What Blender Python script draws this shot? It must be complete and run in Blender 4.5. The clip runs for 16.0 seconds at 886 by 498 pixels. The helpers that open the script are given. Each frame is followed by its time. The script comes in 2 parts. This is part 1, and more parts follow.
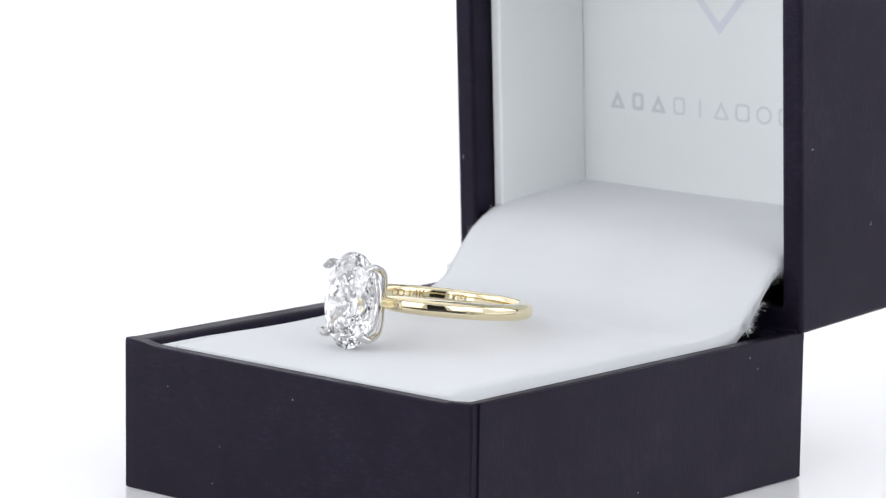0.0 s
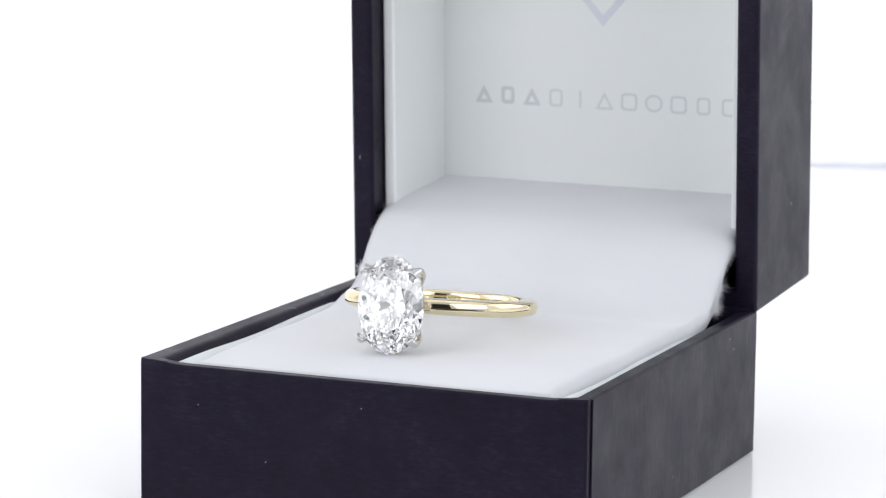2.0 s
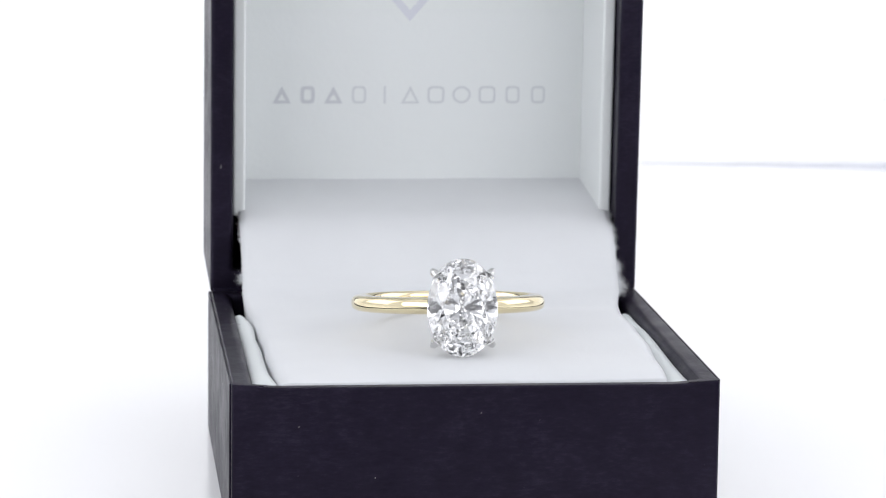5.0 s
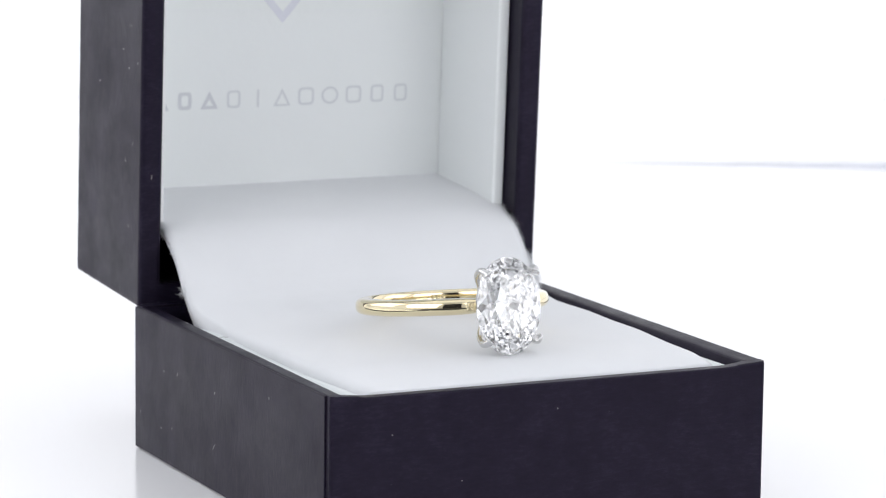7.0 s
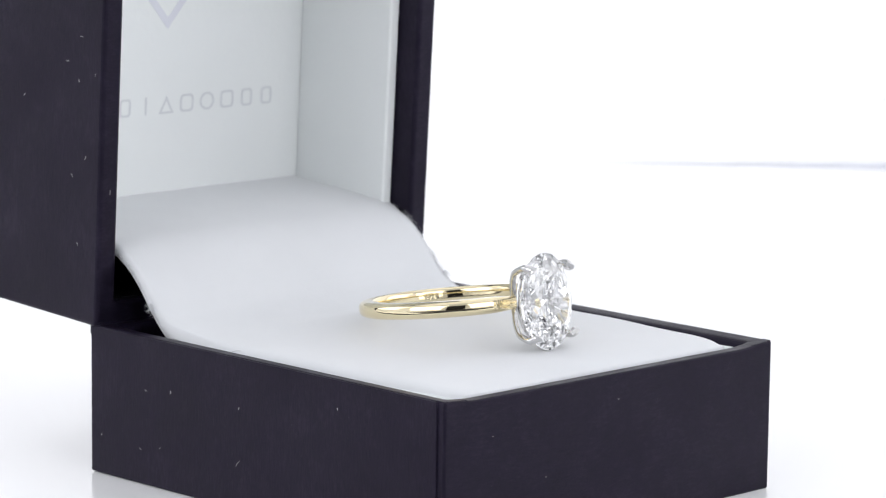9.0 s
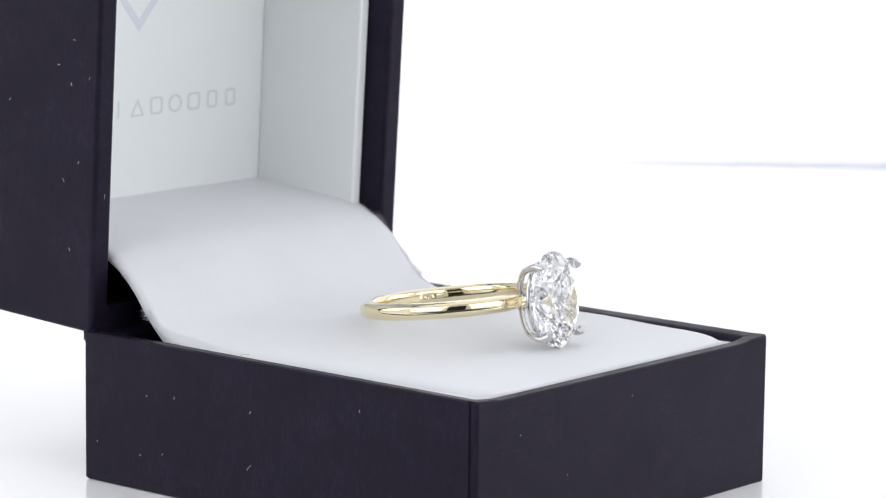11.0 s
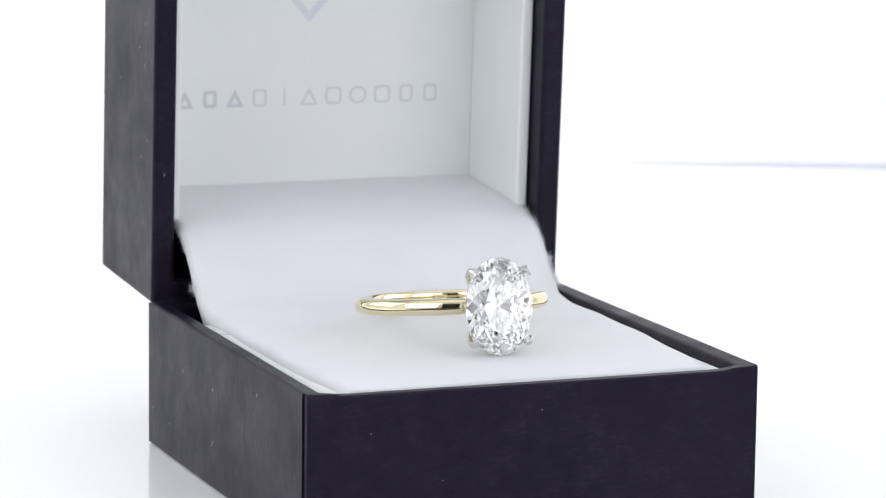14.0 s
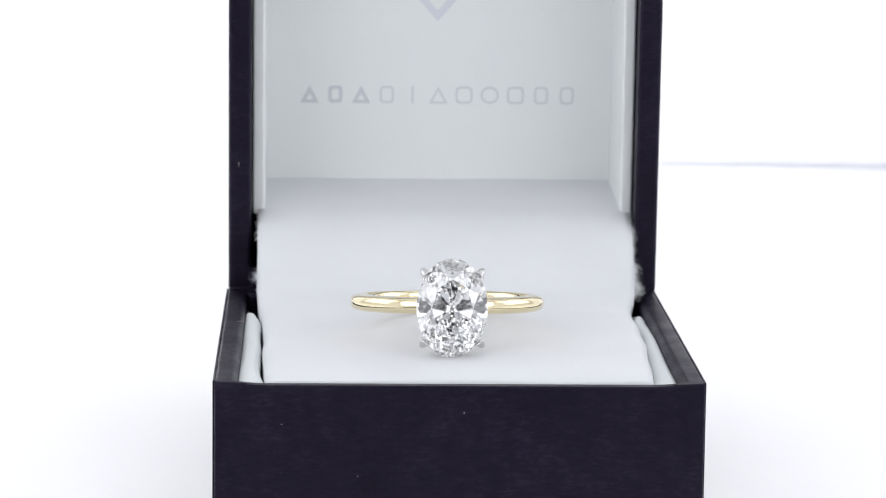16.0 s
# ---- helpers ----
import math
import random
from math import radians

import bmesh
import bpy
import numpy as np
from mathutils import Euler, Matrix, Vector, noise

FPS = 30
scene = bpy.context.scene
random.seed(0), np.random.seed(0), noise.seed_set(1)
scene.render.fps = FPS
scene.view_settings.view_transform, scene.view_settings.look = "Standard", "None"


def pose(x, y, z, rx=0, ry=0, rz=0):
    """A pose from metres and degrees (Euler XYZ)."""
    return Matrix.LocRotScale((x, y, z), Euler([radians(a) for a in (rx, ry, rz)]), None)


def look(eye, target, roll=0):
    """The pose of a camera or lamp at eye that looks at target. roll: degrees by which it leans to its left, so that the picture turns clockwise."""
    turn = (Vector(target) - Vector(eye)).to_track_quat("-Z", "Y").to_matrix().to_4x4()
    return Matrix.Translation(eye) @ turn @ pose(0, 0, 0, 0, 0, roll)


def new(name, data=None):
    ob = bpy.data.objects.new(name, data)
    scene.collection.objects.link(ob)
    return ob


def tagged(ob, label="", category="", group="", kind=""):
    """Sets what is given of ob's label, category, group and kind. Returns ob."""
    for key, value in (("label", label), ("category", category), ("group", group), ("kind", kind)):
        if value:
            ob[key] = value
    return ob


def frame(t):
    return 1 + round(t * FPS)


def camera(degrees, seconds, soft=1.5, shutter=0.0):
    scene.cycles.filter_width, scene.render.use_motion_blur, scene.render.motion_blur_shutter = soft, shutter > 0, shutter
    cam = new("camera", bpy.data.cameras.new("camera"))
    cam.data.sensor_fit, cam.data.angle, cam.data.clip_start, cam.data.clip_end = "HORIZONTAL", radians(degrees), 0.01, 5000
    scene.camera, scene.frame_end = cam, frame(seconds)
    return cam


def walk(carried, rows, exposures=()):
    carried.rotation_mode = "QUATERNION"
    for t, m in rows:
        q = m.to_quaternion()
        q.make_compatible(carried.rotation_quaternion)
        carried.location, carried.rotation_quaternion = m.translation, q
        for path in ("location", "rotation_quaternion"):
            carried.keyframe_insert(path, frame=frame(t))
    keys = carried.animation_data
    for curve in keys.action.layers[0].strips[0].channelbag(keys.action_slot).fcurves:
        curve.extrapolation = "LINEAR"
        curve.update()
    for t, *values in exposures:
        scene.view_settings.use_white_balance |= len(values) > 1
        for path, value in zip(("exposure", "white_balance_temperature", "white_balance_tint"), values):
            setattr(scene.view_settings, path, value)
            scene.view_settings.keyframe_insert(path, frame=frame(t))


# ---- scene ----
MM = 0.001
PITCH, YAW, ROLL = radians(9.2466), radians(0.0356), 0.695
EYE = Vector((0.0, -0.35454, 0.08306))
AIM = Vector((-math.sin(YAW) * math.cos(PITCH), math.cos(YAW) * math.cos(PITCH), -math.sin(PITCH)))

cam = camera(14.912, 16.0, soft=1.1)
cam.data.dof.use_dof = True
cam.data.dof.focus_distance = 0.345
cam.data.dof.aperture_fstop = 78.0
walk(cam, [(0.0, look(EYE, EYE + AIM, ROLL)), (16.0, look(EYE, EYE + AIM, ROLL))])

# ---- light: a white photo tent with softboxes at the sides and above ----
world = bpy.data.worlds.new("world")
scene.world = world
world.use_nodes = True
world.node_tree.nodes["Background"].inputs["Color"].default_value = (0.9, 0.95, 1.0, 1)
world.node_tree.nodes["Background"].inputs["Strength"].default_value = 0.3


def softbox(name, eye, target, sx, sy, watts, color):
    data = bpy.data.lights.new(name, "AREA")
    data.shape, data.size, data.size_y, data.energy, data.color = "RECTANGLE", sx, sy, watts, color
    ob = new(name, data)
    ob.matrix_world = look(eye, target)
    return ob


COOL = (0.962, 0.962, 1.0)
softbox("softbox_top", (0, 0.05, 0.52), (0, 0.05, 0), 0.60, 0.50, 0.22, COOL)
softbox("softbox_left", (-0.46, 0.05, 0.24), (0, 0.02, 0.03), 0.40, 0.36, 0.50, COOL)
softbox("softbox_right", (0.46, 0.05, 0.24), (0, 0.02, 0.03), 0.40, 0.36, 0.50, COOL)
softbox("softbox_front_left", (-0.35, -0.45, 0.26), (0, 0.02, 0.03), 0.46, 0.46, 1.16, COOL)
softbox("softbox_front_right", (0.35, -0.45, 0.26), (0, 0.02, 0.03), 0.46, 0.46, 1.16, COOL)
scene.view_settings.exposure = 0.0
scene.cycles.max_bounces, scene.cycles.transmission_bounces, scene.cycles.glossy_bounces = 32, 32, 16


# ---- materials ----
def material(name):
    m = bpy.data.materials.new(name)
    m.use_nodes = True
    nt = m.node_tree
    return m, nt, nt.nodes["Principled BSDF"]


def noise_tex(nt, scale, detail=4.0, stretch=None, rough=0.55):
    tc = nt.nodes.new("ShaderNodeTexCoord")
    src = tc.outputs["Object"]
    if stretch:
        mp = nt.nodes.new("ShaderNodeMapping")
        mp.inputs["Scale"].default_value = stretch
        nt.links.new(src, mp.inputs["Vector"])
        src = mp.outputs["Vector"]
    n = nt.nodes.new("ShaderNodeTexNoise")
    n.inputs["Scale"].default_value, n.inputs["Detail"].default_value = scale, detail
    n.inputs["Roughness"].default_value = rough
    nt.links.new(src, n.inputs["Vector"])
    return n.outputs["Fac"]


def ramp(nt, fac, stops):
    r = nt.nodes.new("ShaderNodeValToRGB")
    while len(r.color_ramp.elements) < len(stops):
        r.color_ramp.elements.new(0.5)
    for e, (p, c) in zip(r.color_ramp.elements, stops):
        e.position, e.color = p, (*c, 1)
    nt.links.new(fac, r.inputs["Fac"])
    return r.outputs["Color"]


def mix(nt, a, b, fac, mode="MIX"):
    m = nt.nodes.new("ShaderNodeMix")
    m.data_type, m.blend_type = "RGBA", mode
    for sock, v in ((m.inputs[6], a), (m.inputs[7], b), (m.inputs[0], fac)):
        if hasattr(v, "links"):
            nt.links.new(v, sock)
        else:
            sock.default_value = v
    return m.outputs[2]


def bump(nt, bsdf, height, dist, strength=1.0):
    b = nt.nodes.new("ShaderNodeBump")
    b.inputs["Distance"].default_value, b.inputs["Strength"].default_value = dist, strength
    nt.links.new(height, b.inputs["Height"])
    nt.links.new(b.outputs["Normal"], bsdf.inputs["Normal"])


def mat_paper():
    """Near-black linen-embossed wrapping paper: streaks run along the front, upright on the sides."""
    m, nt, b = material("black_paper")
    big = noise_tex(nt, 90, 3)
    tc = nt.nodes.new("ShaderNodeTexCoord")
    sep = nt.nodes.new("ShaderNodeSeparateXYZ")
    nt.links.new(tc.outputs["Normal"], sep.inputs[0])
    side = nt.nodes.new("ShaderNodeMath")
    side.operation = "ABSOLUTE"
    nt.links.new(sep.outputs["X"], side.inputs[0])
    along = noise_tex(nt, 1.0, 4, (1100, 3400, 3800), 0.7)
    upright = noise_tex(nt, 1.0, 4, (3400, 3800, 900), 0.7)
    streak = mix(nt, along, upright, side.outputs[0])
    crease = noise_tex(nt, 420, 5, None, 0.7)
    wear = noise_tex(nt, 150, 5)
    weave = mix(nt, streak, crease, 0.4)
    base = ramp(nt, mix(nt, weave, big, 0.3), [(0.36, (0.0062, 0.0048, 0.0108)), (0.52, (0.0106, 0.0083, 0.0172)), (0.66, (0.0215, 0.0178, 0.0320))])
    dust = ramp(nt, noise_tex(nt, 1900, 2, None, 0.4), [(0.77, (0, 0, 0)), (0.83, (0.035, 0.035, 0.04))])
    nt.links.new(mix(nt, base, dust, 1.0, "ADD"), b.inputs["Base Color"])
    rr = ramp(nt, mix(nt, weave, wear, 0.45), [(0.36, (0.28,) * 3), (0.64, (0.52,) * 3)])
    nt.links.new(rr, b.inputs["Roughness"])
    b.inputs["Specular IOR Level"].default_value = 0.15
    b.inputs["Specular Tint"].default_value = (0.84, 0.77, 1.0, 1)
    bump(nt, b, mix(nt, weave, wear, 0.2), 0.00010, 0.5)
    return m


def mat_velvet(name, c0, c1, nap=2200):
    m, nt, b = material(name)
    soft = noise_tex(nt, 60, 3)
    nt.links.new(ramp(nt, soft, [(0.3, c0), (0.7, c1)]), b.inputs["Base Color"])
    b.inputs["Roughness"].default_value = 0.9
    b.inputs["Specular IOR Level"].default_value = 0.2
    b.inputs["Sheen Weight"].default_value = 0.3
    bump(nt, b, mix(nt, noise_tex(nt, nap, 3), noise_tex(nt, 240, 3), 0.5), 0.00008, 0.6)
    return m


def mat_plain(name, color, rough, metal=0.0, spec=0.5, var=0.04, scale=400):
    m, nt, b = material(name)
    lo = tuple(c * (1 - var) for c in color)
    hi = tuple(min(1, c * (1 + var)) for c in color)
    nt.links.new(ramp(nt, noise_tex(nt, scale, 4), [(0.3, lo), (0.7, hi)]), b.inputs["Base Color"])
    b.inputs["Roughness"].default_value, b.inputs["Metallic"].default_value = rough, metal
    b.inputs["Specular IOR Level"].default_value = spec
    return m


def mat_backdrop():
    m, nt, b = material("glowing_backdrop")
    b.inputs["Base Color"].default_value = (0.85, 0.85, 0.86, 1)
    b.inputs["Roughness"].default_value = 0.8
    # the cloth is no lamp: this emission is added to whiten the background
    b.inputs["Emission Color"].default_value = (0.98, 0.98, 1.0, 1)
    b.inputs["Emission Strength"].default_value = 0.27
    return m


def mat_gem():
    m = bpy.data.materials.new("diamond")
    m.use_nodes = True
    nt = m.node_tree
    nt.nodes.remove(nt.nodes["Principled BSDF"])
    g = nt.nodes.new("ShaderNodeBsdfGlass")
    g.inputs["IOR"].default_value, g.inputs["Roughness"].default_value = 2.417, 0.0
    g.inputs["Color"].default_value = (1, 1, 1, 1)
    nt.links.new(g.outputs[0], nt.nodes["Material Output"].inputs["Surface"])
    return m


PAPER = mat_paper()
VELVET = mat_velvet("white_velvet", (0.705, 0.72, 0.738), (0.74, 0.755, 0.773))
LINING = mat_velvet("white_lining", (0.858, 0.886, 0.886), (0.88, 0.906, 0.904), 1500)
FOAM = mat_velvet("white_foam", (0.67, 0.71, 0.71), (0.71, 0.745, 0.745), 3000)
GOLD = mat_plain("yellow_gold", (0.87, 0.765, 0.51), 0.05, 1.0, 0.5, 0.01)
WHITE_GOLD = mat_plain("white_gold", (0.66, 0.655, 0.65), 0.09, 1.0, 0.5, 0.01)
ENGRAVED = mat_plain("engraved_gold", (0.35, 0.22, 0.08), 0.5, 0.6)
INK = mat_velvet("silver_ink", (0.64, 0.66, 0.69), (0.72, 0.74, 0.765), 1500)
INK_THIN = mat_velvet("pale_silver_ink", (0.70, 0.725, 0.745), (0.75, 0.775, 0.79), 1500)
INK_LOGO = mat_velvet("pale_lavender_ink", (0.74, 0.757, 0.82), (0.79, 0.805, 0.86), 1500)
LINT = mat_plain("lint", (0.36, 0.36, 0.35), 0.9)
GLOW_ACRYLIC = mat_plain("glowing_white_acrylic", (0.915, 0.918, 0.928), 0.14, 0.0, 0.5, 0.01, 20)
CLOTH = mat_plain("tent_cloth", (0.82, 0.83, 0.84), 0.9, 0.0, 0.2, 0.02, 40)
DARK = mat_plain("dark_cloth", (0.03, 0.03, 0.035), 0.9, 0.0, 0.2, 0.1, 60)
# no lamp lies underneath: slight emission added to both sheets lifts the box's shadow
ab = GLOW_ACRYLIC.node_tree.nodes["Principled BSDF"]
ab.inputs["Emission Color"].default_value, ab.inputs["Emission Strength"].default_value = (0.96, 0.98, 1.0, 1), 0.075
BLUE = mat_plain("pale_blue_board", (0.56, 0.64, 0.90), 0.7)
BACK = mat_backdrop()
LID_SHADE = mat_plain("dull_black_shade", (0.006, 0.0055, 0.007), 0.95, 0.0, 0.05, 0.2)
GEM = mat_gem()


# ---- mesh helpers ----
def part(name, bm, mat, parent=None, label="", smooth=False):
    me = bpy.data.meshes.new(name)
    bmesh.ops.recalc_face_normals(bm, faces=bm.faces[:])
    bm.to_mesh(me)
    bm.free()
    me.materials.append(mat)
    if smooth:
        for f in me.polygons:
            f.use_smooth = True
    ob = new(name, me)
    if parent is not None:
        ob.parent = parent
    return tagged(ob, label)


def add_box(bm, x0, x1, y0, y1, z0, z1):
    v = [bm.verts.new((x, y, z)) for z in (z0, z1) for y in (y0, y1) for x in (x0, x1)]
    for q in ((0, 2, 3, 1), (4, 5, 7, 6), (0, 1, 5, 4), (2, 6, 7, 3), (0, 4, 6, 2), (1, 3, 7, 5)):
        bm.faces.new([v[i] for i in q])
    return v


def box_bm(x0, x1, y0, y1, z0, z1, bevel=0.0, seg=2):
    bm = bmesh.new()
    add_box(bm, x0, x1, y0, y1, z0, z1)
    if bevel:
        bmesh.ops.bevel(bm, geom=bm.edges[:], offset=bevel, segments=seg, profile=0.5, affect="EDGES")
    return bm


def ease(a, b, v):
    w = min(1.0, max(0.0, (v - a) / (b - a)))
    return w * w * (3 - 2 * w)


def tray_bm(x0, x1, y0, y1, z0, z1, wall, floor, bevel, seg=3, rim=0.0):
    """An open tray with walls of one thickness, all edges rounded."""
    bm = bmesh.new()
    o = [bm.verts.new(p) for p in ((x0, y0, z0), (x1, y0, z0), (x1, y1, z0), (x0, y1, z0))]
    t = [bm.verts.new(p) for p in ((x0, y0, z1), (x1, y0, z1), (x1, y1, z1), (x0, y1, z1))]
    w = wall
    r = [bm.verts.new(p) for p in ((x0 + w, y0 + w, z1), (x1 - w, y0 + w, z1), (x1 - w, y1 - w, z1), (x0 + w, y1 - w, z1))]
    b = [bm.verts.new((v.co.x, v.co.y, z0 + floor)) for v in r]
    bm.faces.new(o[::-1])
    bm.faces.new(b)
    for i in range(4):
        j = (i + 1) % 4
        bm.faces.new((o[i], o[j], t[j], t[i]))
        bm.faces.new((t[i], t[j], r[j], r[i]))
        bm.faces.new((r[i], r[j], b[j], b[i]))
    if rim:
        for v in r:
            v.co.z -= 0.12 * rim
        loop = [e for e in bm.edges if set(e.verts) <= set(r)]
        bmesh.ops.bevel(bm, geom=loop, offset=rim, segments=5, profile=0.5, affect="EDGES")
        bm.normal_update()
        sharp = [e for e in bm.edges if e.is_manifold and e.calc_face_angle() > radians(30)]
    else:
        sharp = bm.edges[:]
    bmesh.ops.bevel(bm, geom=sharp, offset=bevel, segments=seg, profile=0.5, affect="EDGES")
    return bm


def sweep(bm, pts, radii, sides=10, cap=True, squash=1.0):
    """A tube along points with a radius at each."""
    pts = [Vector(p) for p in pts]
    rings, up = [], None
    for i, p in enumerate(pts):
        d = (pts[min(i + 1, len(pts) - 1)] - pts[max(i - 1, 0)]).normalized()
        if up is None:
            up = d.orthogonal().normalized()
        up = (up - d * up.dot(d)).normalized()
        side = d.cross(up)
        rings.append([bm.verts.new(p + (math.cos(a) * up + math.sin(a) * side * squash) * radii[i])
                      for a in (2 * math.pi * k / sides for k in range(sides))])
    for a, b in zip(rings, rings[1:]):
        for k in range(sides):
            bm.faces.new((a[k], a[(k + 1) % sides], b[(k + 1) % sides], b[k]))
    if cap:
        bm.faces.new(rings[0][::-1])
        bm.faces.new(rings[-1])


def smooth_path(ctrl, n):
    """A Catmull-Rom line through control points."""
    c = [Vector(p) for p in ctrl]
    c = [c[0] * 2 - c[1]] + c + [c[-1] * 2 - c[-2]]
    out = []
    for i in range(1, len(c) - 2):
        for k in range(n):
            t = k / n
            a, b, d, e = c[i - 1], c[i], c[i + 1], c[i + 2]
            out.append(0.5 * ((2 * b) + (d - a) * t + (2 * a - 5 * b + 4 * d - e) * t * t + (3 * b - a - 3 * d + e) * t ** 3))
    return out + [c[-2]]


# ---- the tent: table, backdrop, walls ----
def wedge_sheet(name, corners, z0, z1, mat, label):
    bm = bmesh.new()
    lo = [bm.verts.new((x, y, z0)) for x, y in corners]
    hi = [bm.verts.new((x, y, z1)) for x, y in corners]
    bm.faces.new(lo[::-1])
    bm.faces.new(hi)
    for i in range(len(lo)):
        j = (i + 1) % len(lo)
        bm.faces.new((lo[i], lo[j], hi[j], hi[i]))
    return tagged(part(name, bm, mat), label, "table", "", "structure")


EDGE = lambda x: 0.2563 - 0.0837 * (x - 0.0318)
wedge_sheet("floor", [(-0.55, -0.75), (0.55, -0.75), (0.55, EDGE(0.55)), (-0.55, EDGE(-0.55))], -0.00435, -0.00035, GLOW_ACRYLIC,
            "glossy white acrylic sheet under the box, with a slight glow added")
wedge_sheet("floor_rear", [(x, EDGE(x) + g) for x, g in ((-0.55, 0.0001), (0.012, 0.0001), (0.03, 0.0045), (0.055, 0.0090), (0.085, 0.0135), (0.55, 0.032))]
            + [(0.55, 0.36), (-0.55, 0.36)], -0.00435, -0.00055, GLOW_ACRYLIC, "white acrylic sheet behind a narrow gap")
tagged(part("floor_base", box_bm(-0.55, 0.55, -0.75, 0.40, -0.04, -0.009), BLUE), "pale blue table top under the white acrylic sheets", "table", "", "structure")
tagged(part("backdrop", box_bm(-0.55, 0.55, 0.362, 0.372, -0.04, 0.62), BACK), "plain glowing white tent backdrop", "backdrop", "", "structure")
tagged(part("wall_left", box_bm(-0.56, -0.55, -0.75, 0.372, -0.02, 0.62), CLOTH), "white tent cloth side wall", "wall", "", "structure")
tagged(part("wall_right", box_bm(0.55, 0.56, -0.75, 0.372, -0.02, 0.62), CLOTH), "white tent cloth side wall", "wall", "", "structure")
for name, x0, x1, z0, z1 in (("wall_front", -0.56, -0.15, -0.02, 0.62), ("wall_front_right", 0.15, 0.56, -0.02, 0.62), ("wall_front_top", -0.149, 0.149, 0.46, 0.62)):
    tagged(part(name, box_bm(x0, x1, -0.76, -0.75, z0, z1), CLOTH), "white tent cloth front wall", "wall", "", "structure")
tagged(part("wall_opening", box_bm(-0.20, 0.20, -0.775, -0.765, -0.02, 0.52), DARK), "dark room behind the tent opening", "wall", "", "structure")
# added out of view: gives the gold and the front paper something dark to reflect
tagged(part("reflection_card", box_bm(-0.12, 0.12, -0.74, -0.08, -0.0002, 0.0014), DARK), "unseen dark card added to darken reflections in the band and the front paper", "mat", "", "structure")
tagged(part("ceiling", box_bm(-0.56, 0.56, -0.76, 0.372, 0.62, 0.63), CLOTH), "white tent cloth roof", "ceiling", "", "structure")

# ---- the ring box ----
X0, X1, Y0, Y1, H = -23.92, 25.45, -24.25, 30.1, 15.80
HINGE_Y = 29.45
LEAN = radians(3.0)
LID_D, LID_T = 20.95, 54.0
LX0, LX1 = -23.7, 25.5
BOTTOM = -0.35
PAD_Z = 16.6


def mm(bm):
    bmesh.ops.scale(bm, vec=(MM, MM, MM), verts=bm.verts[:])
    return bm


ring_box = tagged(new("ring_box"), "open near-black paper ring box lined with white velvet", "ring box")
DIP = 0.33


def dip(x):
    """How far the front rim sits below the ends of the side walls."""
    return DIP * ease(0.5, 5.0, min(x - X0, X1 - x))


def base_bm():
    bm = tray_bm(X0 + 0.2, X1 - 0.2, Y0, Y1, BOTTOM, H, 2.3, 1.5, 0.25, 3, 0.85)
    for k in range(6):
        for x in (X0 + 0.6 + 0.9 * k, X1 - 0.6 - 0.9 * k):
            bmesh.ops.bisect_plane(bm, geom=bm.verts[:] + bm.edges[:] + bm.faces[:], dist=1e-5, plane_co=(x, 0, 0), plane_no=(1, 0, 0))
    for v in bm.verts:
        if v.co.y < Y0 + 2.6 and v.co.z > H - 1.4:
            v.co.z -= dip(v.co.x)
    return bm


base = part("base", mm(base_bm()), PAPER, ring_box, "near-black linen paper tray")
# the wrapping paper laps over each side and stops short of the front corner
for xa, xb in ((X0, X0 + 0.22), (X1 - 0.22, X1)):
    part("side_wrap", mm(box_bm(xa, xb, Y0 + 0.95, Y1 - 0.1, BOTTOM + 0.2, H - 0.06, 0.09, 2)), PAPER, base)
part("hinge", mm(box_bm(X0 + 0.5, X1 - 0.5, HINGE_Y - 0.2, HINGE_Y + 1.4, H - 1.2, H + 0.25, 0.2, 2)), PAPER, ring_box, "folded black paper hinge")

# folded paper ends on the rim at the front corners
for xa, xb in ((X0 + 0.25, X0 + 3.4), (X1 - 3.4, X1 - 0.25)):
    bm = bmesh.new()
    ys, yo = Y0 + 0.2, Y0 + 1.25
    inner = xb if xa < 0 else xa
    outer = xa if xa < 0 else xb
    lo = [bm.verts.new(p) for p in ((outer, ys, H - 0.12), (inner, ys, H - 0.5), (outer, yo, H - 0.12))]
    hi = [bm.verts.new(p) for p in ((outer, ys, H + 0.03), (inner, ys, H - dip(inner) + 0.05), (outer, yo, H + 0.04))]
    bm.faces.new(lo[::-1])
    bm.faces.new(hi)
    for k in range(3):
        bm.faces.new((lo[k], lo[(k + 1) % 3], hi[(k + 1) % 3], hi[k]))
    part("paper_fold", mm(bm), PAPER, base)

lid_m = Matrix.Translation((0, HINGE_Y + LID_D * math.cos(LEAN), H - 0.24 + LID_D * math.sin(LEAN))) @ Matrix(
    ((1, 0, 0, 0), (0, -math.sin(LEAN), -math.cos(LEAN), 0), (0, math.cos(LEAN), -math.sin(LEAN), 0), (0, 0, 0, 1)))


def lid_bm(bm):
    bm.transform(lid_m)
    return mm(bm)


lid = part("lid", lid_bm(tray_bm(LX0, LX1, 0, LID_T, 0, LID_D, 2.6, 1.2, 0.45)), PAPER, ring_box,
           "near-black linen paper lid standing open")


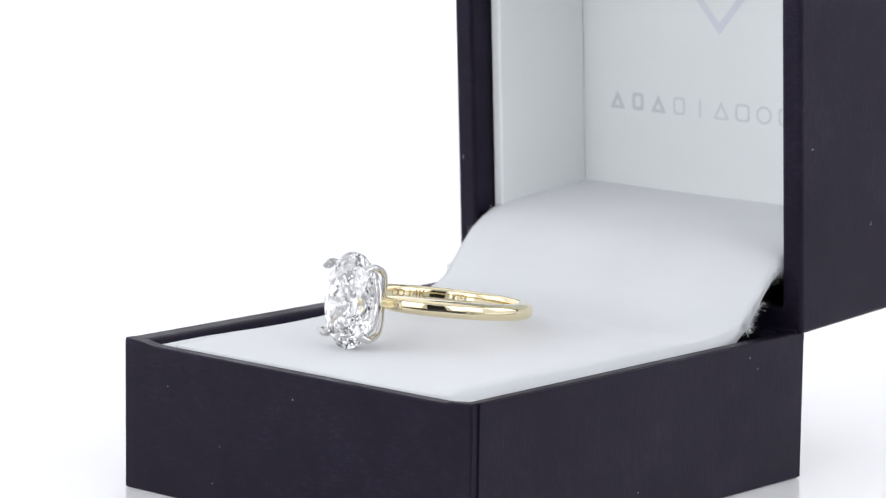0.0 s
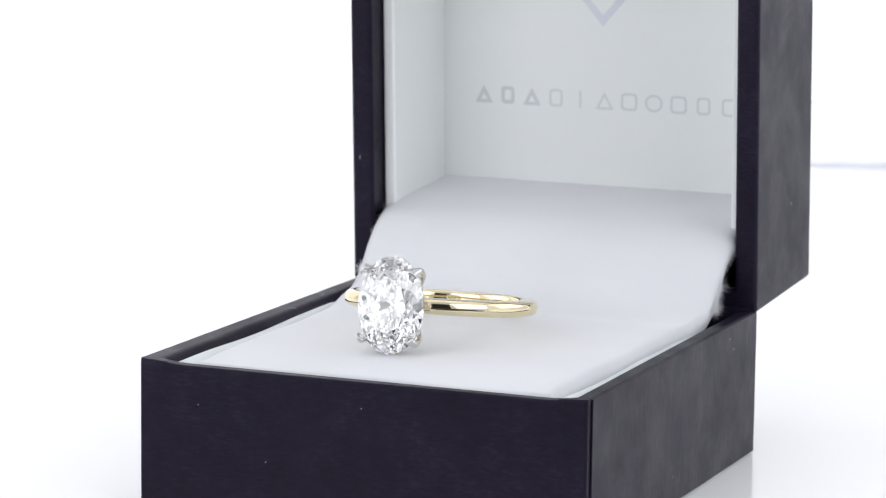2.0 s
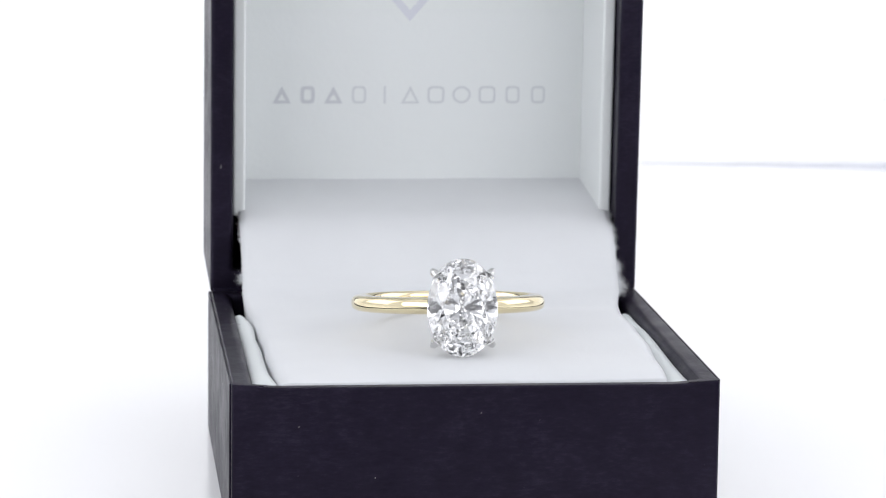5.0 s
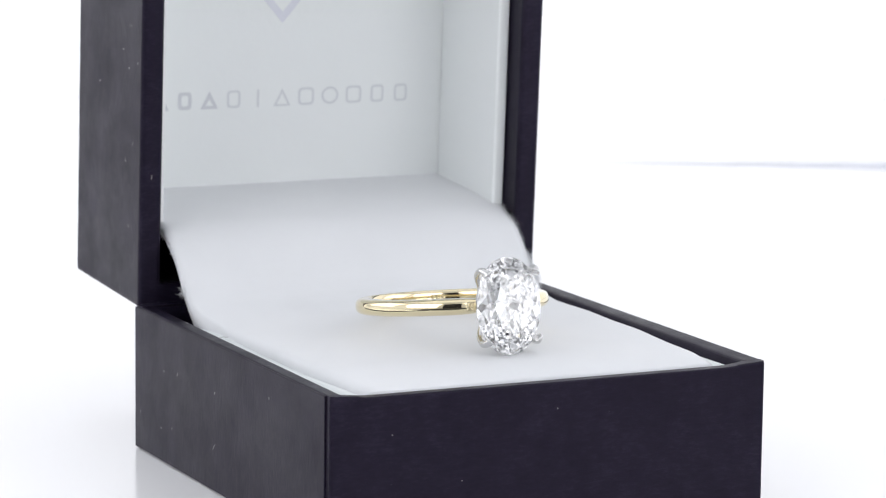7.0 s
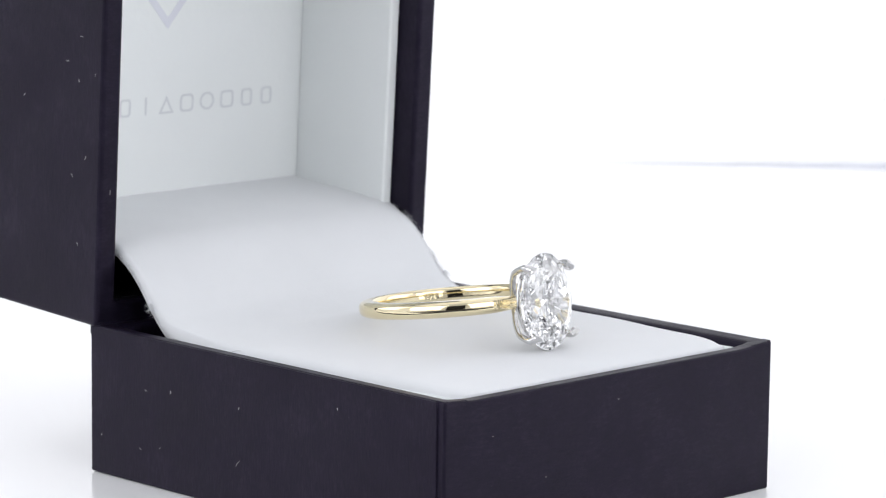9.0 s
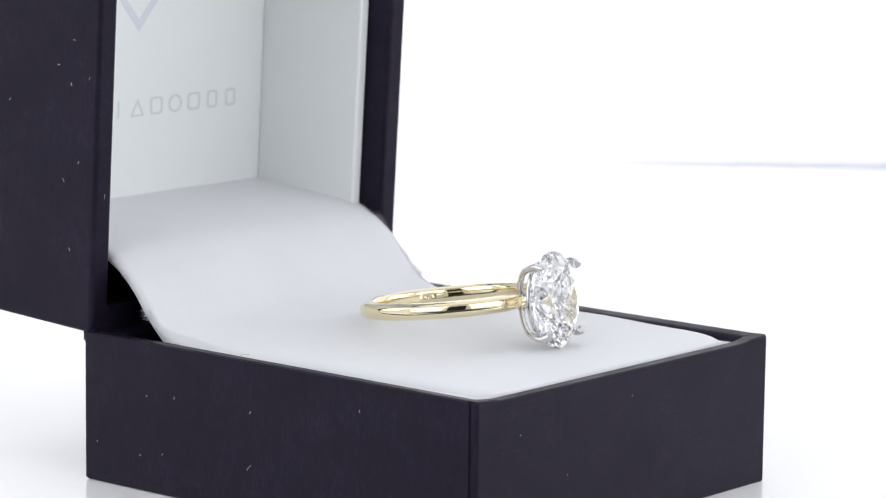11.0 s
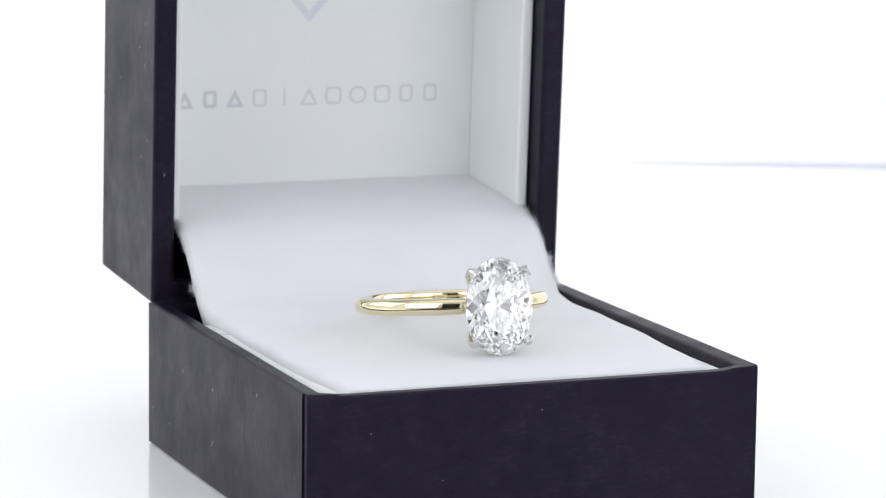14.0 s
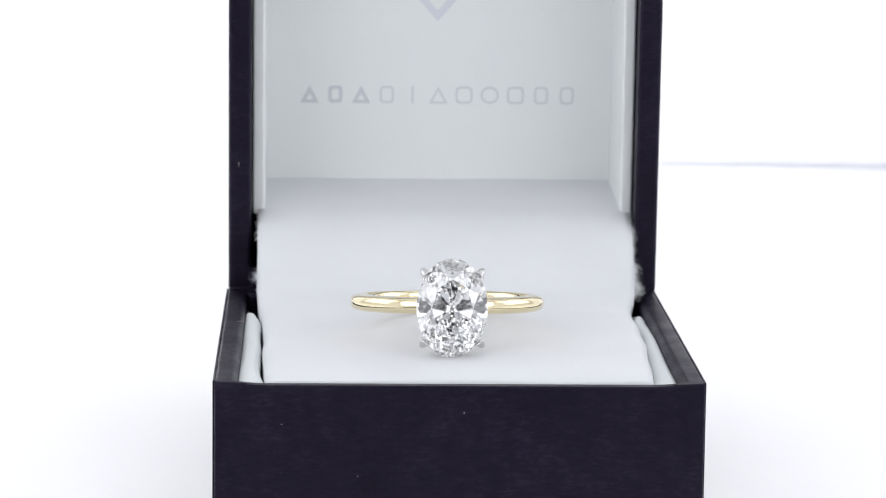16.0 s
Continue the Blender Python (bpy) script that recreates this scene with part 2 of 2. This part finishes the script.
LIN_IN, LIN_B, LIN_T = 2.7, 8.3, 51.2
liner = part("lid_lining", lid_bm(box_bm(LX0 + LIN_IN, LX1 - LIN_IN, LIN_B - 1.0, LIN_T, 1.25, 2.45, 0.1, 1)), LINING, ring_box, "white card lining of the lid")
for xa, xb in ((LX0 + LIN_IN, LX0 + LIN_IN + 1.4), (LX1 - LIN_IN - 1.4, LX1 - LIN_IN)):
    part("lining_side", lid_bm(box_bm(xa, xb, LIN_B, LIN_T, 2.4, LID_D - 3.2, 0.3, 3)), LINING, liner)
part("lining_top", lid_bm(box_bm(LX0 + LIN_IN + 1.41, LX1 - LIN_IN - 1.41, LIN_T - 1.4, LIN_T, 2.46, LID_D - 3.2, 0.2, 2)), LINING, liner)


# dull black sheets added inside the foot of the lid to deepen its shade
part("lid_inner_shade", lid_bm(box_bm(LX0 + 2.6, LX1 - 2.6, 2.5, 2.75, 1.2, LID_D - 0.8)), LID_SHADE, lid)
part("lid_inner_shade", lid_bm(box_bm(LX0 + 2.6, LX1 - 2.6, 2.76, LIN_B - 1.01, 1.15, 1.4)), LID_SHADE, lid)
for xa in (LX0 + 2.5, LX1 - 2.7):
    part("lid_inner_shade", lid_bm(box_bm(xa, xa + 0.2, 2.77, LIN_B - 0.02, 1.41, LID_D - 0.8)), LID_SHADE, lid)


def to_lid(x, y, z):
    return lid_m.inverted() @ Vector((x, y, z))


LZ = 1.25 + 1.2 + 0.02


def outline_bm(out, inn, closed):
    """A thin raised print between an outer and an inner line."""
    bm = bmesh.new()
    rows = [[bm.verts.new((x, y, z)) for x, y in line] for line, z in ((out, LZ - 0.03), (out, LZ + 0.02), (inn, LZ + 0.02), (inn, LZ - 0.03))]
    n = len(out)
    for a, b in zip(rows, rows[1:]):
        for k in range(n if closed else n - 1):
            j = (k + 1) % n
            bm.faces.new((a[k], a[j], b[j], b[k]))
    return bm


def hollow_bm(cx, cy, hw, hh, kind, stroke):
    """A plain hollow triangle, block or ring of one stroke width."""
    if kind == "triangle":
        out = [(-hw, -hh), (hw, -hh), (0, hh)]
        inn = [(-hw + 1.5 * stroke, -hh + stroke * 0.9), (hw - 1.5 * stroke, -hh + stroke * 0.9), (0, hh - 2.2 * stroke)]
    else:
        n, p = 24, 1.0 if kind == "ring" else 0.45
        sg = lambda v: math.copysign(abs(v) ** p, v)
        ring_at = lambda w, h: [(w * sg(math.cos(2 * math.pi * k / n + 0.13)), h * sg(math.sin(2 * math.pi * k / n + 0.13))) for k in range(n)]
        out, inn = ring_at(hw, hh), ring_at(hw - stroke, hh - stroke)
    return outline_bm([(cx + x, cy + y) for x, y in out], [(cx + x, cy + y) for x, y in inn], True)


# the wordmark: one plain shape per character
A0, S1 = to_lid(-14.55, 46.4, 36.3), to_lid(16.14, 46.3, 36.5)
KINDS = ["triangle", "block", "triangle", "block", "bar", "triangle", "wide", "ring", "wide", "block", "block"]
step = (S1.x - A0.x) / (len(KINDS) - 1)
for i, kind in enumerate(KINDS):
    cx = A0.x + step * i
    if kind == "bar":
        bm = bmesh.new()
        add_box(bm, cx - 0.13, cx + 0.13, A0.y - 1.05, A0.y + 1.05, LZ - 0.03, LZ + 0.02)
    else:
        bm = hollow_bm(cx, A0.y, {"triangle": 1.1, "block": 0.85, "wide": 1.02, "ring": 1.1}[kind], 1.05, kind, 0.42 if i < 3 else 0.26)
    part("wordmark_shape", lid_bm(bm), INK if i < 3 else INK_THIN, liner)


def vee_bm(cx, y0, half, tall, wide):
    """A plain V outline, the tip downwards."""
    outer = [(cx - half, y0 + tall), (cx, y0), (cx + half, y0 + tall)]
    inner = [(cx - half + wide, y0 + tall), (cx, y0 + wide * 1.3), (cx + half - wide, y0 + tall)]
    return outline_bm(outer, inner, False)


TIP = to_lid(0.34, 45.87, 45.1)
part("emblem", lid_bm(vee_bm(0.6, TIP.y, 6.0, 7.0, 1.05)), INK_LOGO, liner)


def wav(y, k):
    return 0.45 * math.sin(y * 0.19 + k) + 0.2 * math.sin(y * 0.53 + 2 * k)


# the velvet runs flat over the tray, then up and back into the lid
FLAP = [(14.0, 15.93), (16.8, 15.97), (19.0, 16.15), (20.9, 16.55), (22.3, 17.2), (23.3, 18.15), (24.2, 19.35), (25.7, 21.1), (27.9, 23.0),
        (31.1, 24.5), (36.0, 25.2), (41.0, 25.6), (45.5, 25.95), (47.8, 26.2)]
PAD_FRONT = Y0 + 2.45
FX0, FX1 = -20.3, 22.5


def droop(x):
    """How far the flap sinks towards its cut edges."""
    return 0.3 * math.exp(-(x - FX0) / 0.8) + 0.6 * math.exp(-(FX1 - x) / 1.2)


def sink(x, p):
    return droop(x) * min(1.0, max(0.15, (p.z - 16) / 3)) * ease(34, 29, p.y) * ease(18, 23, p.y)


def pad_edge(y, side):
    """Where the cushion ends beside the foam; it widens towards the back, and is the flap's cut edge behind."""
    u = (y + 22.0) / 44.0
    back = ease(19.0, 23.0, y)
    x = 20.5 + 1.2 * u + 0.35 * wav(y, 2.1) if side > 0 else -18.6 - 1.3 * u + 0.35 * wav(y, 0.4)
    return x * (1 - back) + (FX1 if side > 0 else FX0) * back


def cushion_bm():
    bm = bmesh.new()
    nx = 56
    flat = [Vector((0, PAD_FRONT + (14.0 - PAD_FRONT) * (j / 46) ** 1.15, 15.93)) for j in range(46)]
    line = flat + smooth_path([(0, y, z) for y, z in FLAP], 7)
    top, bot = [], []
    for k, p in enumerate(line):
        d = (line[min(k + 1, len(line) - 1)] - line[max(k - 1, 0)]).normalized()
        n = Vector((0, -d.z, d.y))
        xl, xr = pad_edge(p.y, -1), pad_edge(p.y, 1)
        tr, br = [], []
        for i in range(nx + 1):
            x = xl + (xr - xl) * i / nx
            e = min(x - xl, xr - x)
            # the cloth bulges over the front rim between the corners
            y = p.y - 0.9 * ease(0.0, 1.6, e) * (1 - ease(PAD_FRONT, 6.0, p.y))
            f = p.y - PAD_FRONT
            crest = (-0.35 if x > 0.4 else -1.05) * (1 - math.exp(-((x - 0.4) / 11.0) ** 2)) + 0.70 * math.exp(-((x - 0.4) / 8.0) ** 2 - ((y - 8.0) / 5.0) ** 2)
            z = PAD_Z + crest - 0.5 * math.exp(-e / 0.3)
            lip = math.exp(-f / 1.5)
            z = z * (1 - lip) + (H - 0.45 + 0.19 * ease(0.0, 1.4, e)) * lip
            w = ease(12.0, 18.5, p.y)
            q = Vector((x, y, z * (1 - w) + p.z * w)) + n * (0.12 * noise.noise((x * 0.1, y * 0.1, 3)) - sink(x, p))
            tr.append(bm.verts.new(q))
            thin = q - n * 0.8
            if p.y < 23.5:
                t = ease(16.0, 23.5, p.y)
                thin = thin * t + Vector((x, max(y, PAD_FRONT), 11.0)) * (1 - t)
            br.append(bm.verts.new(thin))
        top.append(tr)
        bot.append(br)
    for g, flip in ((top, False), (bot, True)):
        for a, b in zip(g, g[1:]):
            for i in range(nx):
                q = (a[i], a[i + 1], b[i + 1], b[i])
                bm.faces.new(q[::-1] if flip else q)
    for i in (0, nx):
        for k in range(len(line) - 1):
            bm.faces.new((top[k][i], top[k + 1][i], bot[k + 1][i], bot[k][i]))
    for k in (0, len(line) - 1):
        for i in range(nx):
            bm.faces.new((top[k][i], top[k][i + 1], bot[k][i + 1], bot[k][i]))
    return bm


part("cushion", mm(cushion_bm()), VELVET, ring_box, "white velvet cushion whose back edge curves up into the lid", True)


def fray_bm(side, x, count, reach):
    """Thin curling fibres along one cut edge of the flap, in uneven tangles."""
    rnd = random.Random(5 + side)
    bm = bmesh.new()
    line = smooth_path([(0, y, z) for y, z in FLAP[4:11]], 40)
    for k in range(count):
        i = rnd.randrange(1, len(line) - 1)
        p = line[i].copy()
        d = (line[i + 1] - line[i - 1]).normalized()
        p -= Vector((0, -d.z, d.y)) * sink(x, p)
        clump = 0.5 + noise.noise((p.y * 1.1, p.z * 1.1, side * 5)) + 0.5 * noise.noise((p.y * 3.5, p.z * 3.5, side * 9))
        ln = reach * (rnd.uniform(0.12, 0.35) + 2.0 * max(0, clump - 0.45) * rnd.random())
        q = Vector((x - side * 0.12, p.y + rnd.uniform(-.15, .15), p.z - rnd.uniform(0.05, 0.8)))
        d = Vector((side * rnd.uniform(0.3, 1), rnd.uniform(-0.8, 1.0), rnd.uniform(-1.0, 0.7))).normalized()
        w = d.orthogonal().normalized() * rnd.uniform(0.010, 0.022)
        row = [bm.verts.new(q - w), bm.verts.new(q + w)]
        for step in range(4):
            d = (d + Vector((rnd.uniform(-.5, .5), rnd.uniform(-.7, .7), rnd.uniform(-.7, .7)))).normalized()
            q = q + d * ln / 4
            t = 1 - 0.18 * (step + 1)
            nxt = [bm.verts.new(q - w * t), bm.verts.new(q + w * t)]
            bm.faces.new((row[0], row[1], nxt[1], nxt[0]))
            row = nxt
    return bm


tagged(part("fray", mm(fray_bm(-1, FX0, 2600, 0.8)), VELVET, ring_box), kind="stuff")
tagged(part("fray", mm(fray_bm(1, FX1, 3800, 1.1)), VELVET, ring_box), kind="stuff")


def foam_bm(side):
    """A rounded foam roll between the wall and the cushion."""
    bm = bmesh.new()
    n, rows = 44, []
    wall = X1 - 2.32 if side > 0 else X0 + 2.32
    for j in range(n + 1):
        y = Y0 + 2.45 + (23.5 - Y0 - 2.45) * j / n
        inner = pad_edge(min(y, 19.0), side) + side * (0.28 + 0.12 * math.sin(y * 0.4))
        top = 15.1 - 1.2 * ease(17, 23.5, y) + 0.12 * math.sin(y * 0.2 + side)
        c, h = (wall + inner) / 2, (wall - inner) / 2
        r = [bm.verts.new((inner, y, 2.0))]
        for i in range(13):
            a = math.pi * i / 12
            r.append(bm.verts.new((c - h * math.cos(a), y, top - 0.8 + 0.8 * math.sin(a))))
        r.append(bm.verts.new((wall, y, 2.0)))
        rows.append(r)
    for a, b in zip(rows, rows[1:]):
        for i in range(len(a)):
            bm.faces.new((a[i], a[(i + 1) % len(a)], b[(i + 1) % len(a)], b[i]))
    bm.faces.new(rows[0])
    bm.faces.new(rows[-1][::-1])
    return bm


for side in (-1, 1):
    part("foam_edge", mm(foam_bm(side)), FOAM, ring_box, "white foam side strip", True)
part("lower_foam", mm(box_bm(-17.8, 19.3, Y0 + 2.5, 21.0, 1.6, 10.9, 0.3, 1)), FOAM, ring_box)

# ---- the ring ----
ring = tagged(new("diamond_ring"), "yellow gold solitaire ring with an oval diamond lying on the velvet", "ring")
R_OUT, R_IN = 10.25, 8.55
RC = Vector((0.22, -1.4, 19.88))
TILT = -7.6
ring_m = pose(RC.x, RC.y, RC.z, TILT, 0, 0)


def rbm(bm):
    bm.transform(ring_m)
    return mm(bm)


def band_bm():
    bm = bmesh.new()
    n, m = 180, 25
    rows = []
    for k in range(n):
        a = 2 * math.pi * k / n
        away = abs((a - 1.5 * math.pi + math.pi) % (2 * math.pi) - math.pi)
        pinch = math.exp(-(away / 0.22) ** 2)
        hz = 0.88 - 0.2 * pinch
        rr = []
        for i in range(m):
            u = i / (m - 1) * 2 - 1
            # domed outside, nearly flat inside, meeting at narrow edges
            if i < m - 1:
                r_o = R_OUT - 0.24 * u * u - 0.56 * abs(u) ** 6
                rr.append(bm.verts.new((r_o * math.cos(a), r_o * math.sin(a), hz * u)))
        for i in range(m):
            u = 1 - i / (m - 1) * 2
            r_in = R_IN + 0.28 * abs(u) ** 4
            rr.append(bm.verts.new((r_in * math.cos(a), r_in * math.sin(a), hz * 0.97 * u)))
        rows.append(rr)
    for k in range(n):
        a, b = rows[k], rows[(k + 1) % n]
        c = len(a)
        for i in range(c):
            bm.faces.new((a[i], a[(i + 1) % c], b[(i + 1) % c], b[i]))
    return bm


band = part("band", rbm(band_bm()), GOLD, ring, "polished yellow gold band", True)

GW, GH = 3.62, 5.05
CROWN, PAV, GIRDLE = 1.15, 3.05, 0.15
GY = -13.5


def plane_height(a, b, c, x, y):
    """The height at (x, y) of the plane through three points."""
    n = (Vector(b) - Vector(a)).cross(Vector(c) - Vector(a))
    return a[2] - (n.x * (x - a[0]) + n.y * (y - a[1])) / n.z


def gem_bm():
    """An oval brilliant cut with flat facets: table, stars, kites, halves, scalloped girdle and pavilion."""
    bm = bmesh.new()
    tr, sr, lr = 0.58, 0.79, 0.22
    c8 = math.cos(math.pi / 8)
    on = lambda r, k, h: (r * math.sin(math.pi / 8 * k), r * math.cos(math.pi / 8 * k), h)
    vert = lambda p: bm.verts.new((GW * p[0], GY - p[2], GH * p[1]))
    top, foot = GIRDLE + CROWN, -GIRDLE - PAV
    star_h = GIRDLE + CROWN * (1 - sr * c8) / (1 - tr)
    low_h = -GIRDLE - PAV * (1 - lr * c8)
    table = [vert(on(tr, 2 * k, top)) for k in range(8)]
    star = [vert(on(sr, 2 * k + 1, star_h)) for k in range(8)]
    low = [vert(on(lr, 2 * k + 1, low_h)) for k in range(8)]
    cul = vert((0, 0, foot))
    gt = [vert(on(1, k, GIRDLE)) for k in range(16)]
    gb = [vert(on(1, k, -GIRDLE)) for k in range(16)]
    mt, mb = [], []
    for k in range(16):
        odd = k + 1 if k % 2 == 0 else k
        hi, lo = [], []
        for u in (0.25, 0.5, 0.75):
            x, y, _ = on(1, k + u, 0)
            hi.append(vert((x, y, plane_height(on(sr, odd, star_h), on(1, k, GIRDLE), on(1, k + 1, GIRDLE), x, y))))
            lo.append(vert((x, y, plane_height(on(lr, odd, low_h), on(1, k, -GIRDLE), on(1, k + 1, -GIRDLE), x, y))))
        mt.append(hi)
        mb.append(lo)
    bm.faces.new(table)
    for k in range(8):
        j = (k + 1) % 8
        bm.faces.new((table[k], star[k], table[j]))
        bm.faces.new((table[k], star[k - 1], gt[2 * k], star[k]))
        bm.faces.new((cul, low[k], gb[2 * k], low[k - 1]))
    for k in range(16):
        j = (k + 1) % 16
        bm.faces.new((star[k // 2], gt[k], *mt[k], gt[j]))
        bm.faces.new((low[k // 2], gb[k], *mb[k], gb[j]))
        up, dn = [gt[k], *mt[k], gt[j]], [gb[k], *mb[k], gb[j]]
        for a, b, c, d in zip(up, up[1:], dn[1:], dn):
            bm.faces.new((a, b, c, d))
    return bm


gem = part("diamond", rbm(gem_bm()), GEM, ring, "clear oval brilliant-cut diamond")

def prong_bm(sx, sz):
    bm = bmesh.new()
    a = math.radians(48)
    ex, ez = GW * math.sin(a), GH * math.cos(a)
    ctrl = [(sx * ex * 0.96, GY - 1.05, sz * ez * 0.96), (sx * ex * 1.05, GY - 0.82, sz * ez * 1.05), (sx * ex * 1.12, GY - 0.15, sz * ez * 1.11),
            (sx * ex * 1.07, GY + 0.7, sz * ez * 1.06), (sx * ex * 0.92, GY + 1.9, sz * ez * 0.92),
            (sx * ex * 0.62, GY + 3.05, sz * ez * 0.60), (sx * ex * 0.24, GY + 4.1, sz * 0.45)]
    pts = smooth_path(ctrl, 14)
    n = len(pts)
    rad = []
    for i in range(n):
        t = i / (n - 1)
        # a rounded bead at the tip, then a slim wire
        bead = 0.60 * math.sqrt(max(0.0, 1 - ((t - 0.064) / 0.067) ** 2)) if t < 0.131 else 0.0
        rad.append(max(bead, 0.46 - 0.12 * min(1.0, t / 0.4) if t > 0.064 else 0.0, 0.05))
    sweep(bm, pts, rad, 12)
    return bm


basket_bm = bmesh.new()
rail = [(GW * 0.80 * math.sin(2 * math.pi * k / 64), GY + 1.25, GH * 0.80 * math.cos(2 * math.pi * k / 64)) for k in range(65)]
sweep(basket_bm, rail, [0.22] * 65, 10, False)
basket = part("basket", rbm(basket_bm), WHITE_GOLD, ring, "white gold gallery rail", True)
cup_bm = bmesh.new()
sweep(cup_bm, [(0, GY + 3.0, 0), (0, GY + 3.3, 0), (0, GY + 3.8, 0), (0, GY + 4.15, 0)], [0.80, 1.0, 0.95, 0.75], 20, True)
part("head_base", rbm(cup_bm), WHITE_GOLD, ring, "white gold foot of the setting", True)
for sx in (-1, 1):
    for sz in (-1, 1):
        part("prong", rbm(prong_bm(sx, sz)), WHITE_GOLD, ring, "polished white gold prong", True)


# ---- the stamp inside the band ----
def stamp_bm(text, size, phi):
    """Letters laid on the inside of the band, centred at the angle phi."""
    cu = bpy.data.curves.new("stamp", "FONT")
    cu.body, cu.size, cu.align_x, cu.align_y = text, size, "CENTER", "CENTER"
    tmp = bpy.data.objects.new("stamp", cu)
    me = tmp.to_mesh()
    bm = bmesh.new()
    bm.from_mesh(me)
    tmp.to_mesh_clear()
    bpy.data.objects.remove(tmp)
    for v in bm.verts:
        a = radians(phi) - v.co.x / R_IN
        r = R_IN - 0.012
        v.co = Vector((r * math.cos(a), r * math.sin(a), v.co.y))
    return bm


part("stamp", rbm(stamp_bm("14K", 1.3, 147)), ENGRAVED, band, "engraved purity mark")
# two plain hollow shapes stand before it
for k in range(2):
    bm = bmesh.new()
    r, n = R_IN - 0.012, 20
    loops = []
    for w, h in ((0.40, 0.42), (0.30, 0.32)):
        loops.append([bm.verts.new((r * math.cos(a), r * math.sin(a), z)) for a, z in
                      ((radians(164.0 - 5.0 * k) - w * math.cos(2 * math.pi * q / n) / r, h * math.sin(2 * math.pi * q / n)) for q in range(n))])
    for q in range(n):
        j = (q + 1) % n
        bm.faces.new((loops[0][q], loops[0][j], loops[1][j], loops[1][q]))
    part("stamp_shape", rbm(bm), ENGRAVED, band)


# ---- dust and lint on the paper ----
def lint_bm(p, axis, size, seed):
    rnd = random.Random(seed)
    p = Vector(p)
    free = [k for k in range(3) if k != axis]
    pts, q, ang = [], p.copy(), rnd.uniform(0, 6.28)
    for k in range(6):
        pts.append(q.copy())
        q[free[0]] += math.cos(ang) * size / 5
        q[free[1]] += math.sin(ang) * size / 5
        ang += rnd.uniform(-0.8, 0.8)
    bm = bmesh.new()
    sweep(bm, pts, [0.02 + 0.02 * rnd.random() + (0.012 if size < 0.4 else 0)] * 6, 5)
    return bm


LINT_AT = [(0, -23.96, 5.6, 5.0, 0.9), (1, 21.4, -24.2, 3.2, 1.0), (2, -22.3, 8.7, 15.83, 1.1), (2, -22.4, 17.5, 15.83, 0.6),
           (0, -23.95, 20.7, 10.0, 0.2), (0, -23.95, 16.7, 10.6, 0.35), (0, -23.95, 5.7, 10.6, 0.3), (0, -23.95, -9.2, 12.7, 0.25),
           (0, -23.95, 28.2, 4.0, 0.2), (0, -23.95, 18.5, 4.1, 0.2), (0, -23.95, 21.8, 3.6, 0.25),
           (0, -23.72, 31.8, 46.9, 0.5), (0, -23.72, 34.2, 44.1, 0.45), (0, -23.72, 29.4, 42.8, 0.4), (0, -23.72, 32.0, 42.0, 0.35),
           (0, -23.72, 41.5, 39.9, 0.3), (0, -23.72, 31.2, 33.7, 0.4), (0, -23.72, 33.6, 31.9, 0.5), (0, -23.72, 32.5, 24.2, 0.4)]
LINT_FRONT = [(25.53, 41.9, 26.6, 0.4), (25.53, 30.3, 35.7, 0.3), (25.48, 20.2, 14.2, 0.2), (25.48, 21.6, 13.0, 0.2), (25.48, 1.5, 2.8, 0.2)]
for k, (axis, x, y, z, size) in enumerate(LINT_AT + [(0, *r) for r in LINT_FRONT]):
    part("lint", mm(lint_bm((x, y, z), axis, size, k)), LINT, ring_box)
for k, (x, z, size) in enumerate([(-17.0, 11.5, 0.1), (-9.4, 6.2, 0.1), (-10.5, 2.2, 0.12), (1.2, 12.8, 0.1)]):
    part("lint", mm(lint_bm((x, Y0 - 0.02, z), 1, size, 50 + k)), LINT, ring_box)
bm = lint_bm((-22.55, 28.35, 30.6), 1, 0.5, 77)
part("lint", mm(bm), LINT, ring_box)


# ---- turning with the table ----
def motions():
    rows = []
    for k in range(33):
        t = 0.5 * k
        if 10.0 < t < 10.6:
            continue
        rows.append((t, 9.588 * (t - 4.342) if t < 10.28 else 2.23 - 9.564 * (t - 16.0)))
    rows += [(10.16, 55.5), (10.28, 56.0), (10.40, 55.5)]
    rows.sort()
    for thing in (ring_box, ring):
        walk(thing, [(t, pose(0, 0, 0, 0, 0, a)) for t, a in rows])


motions()
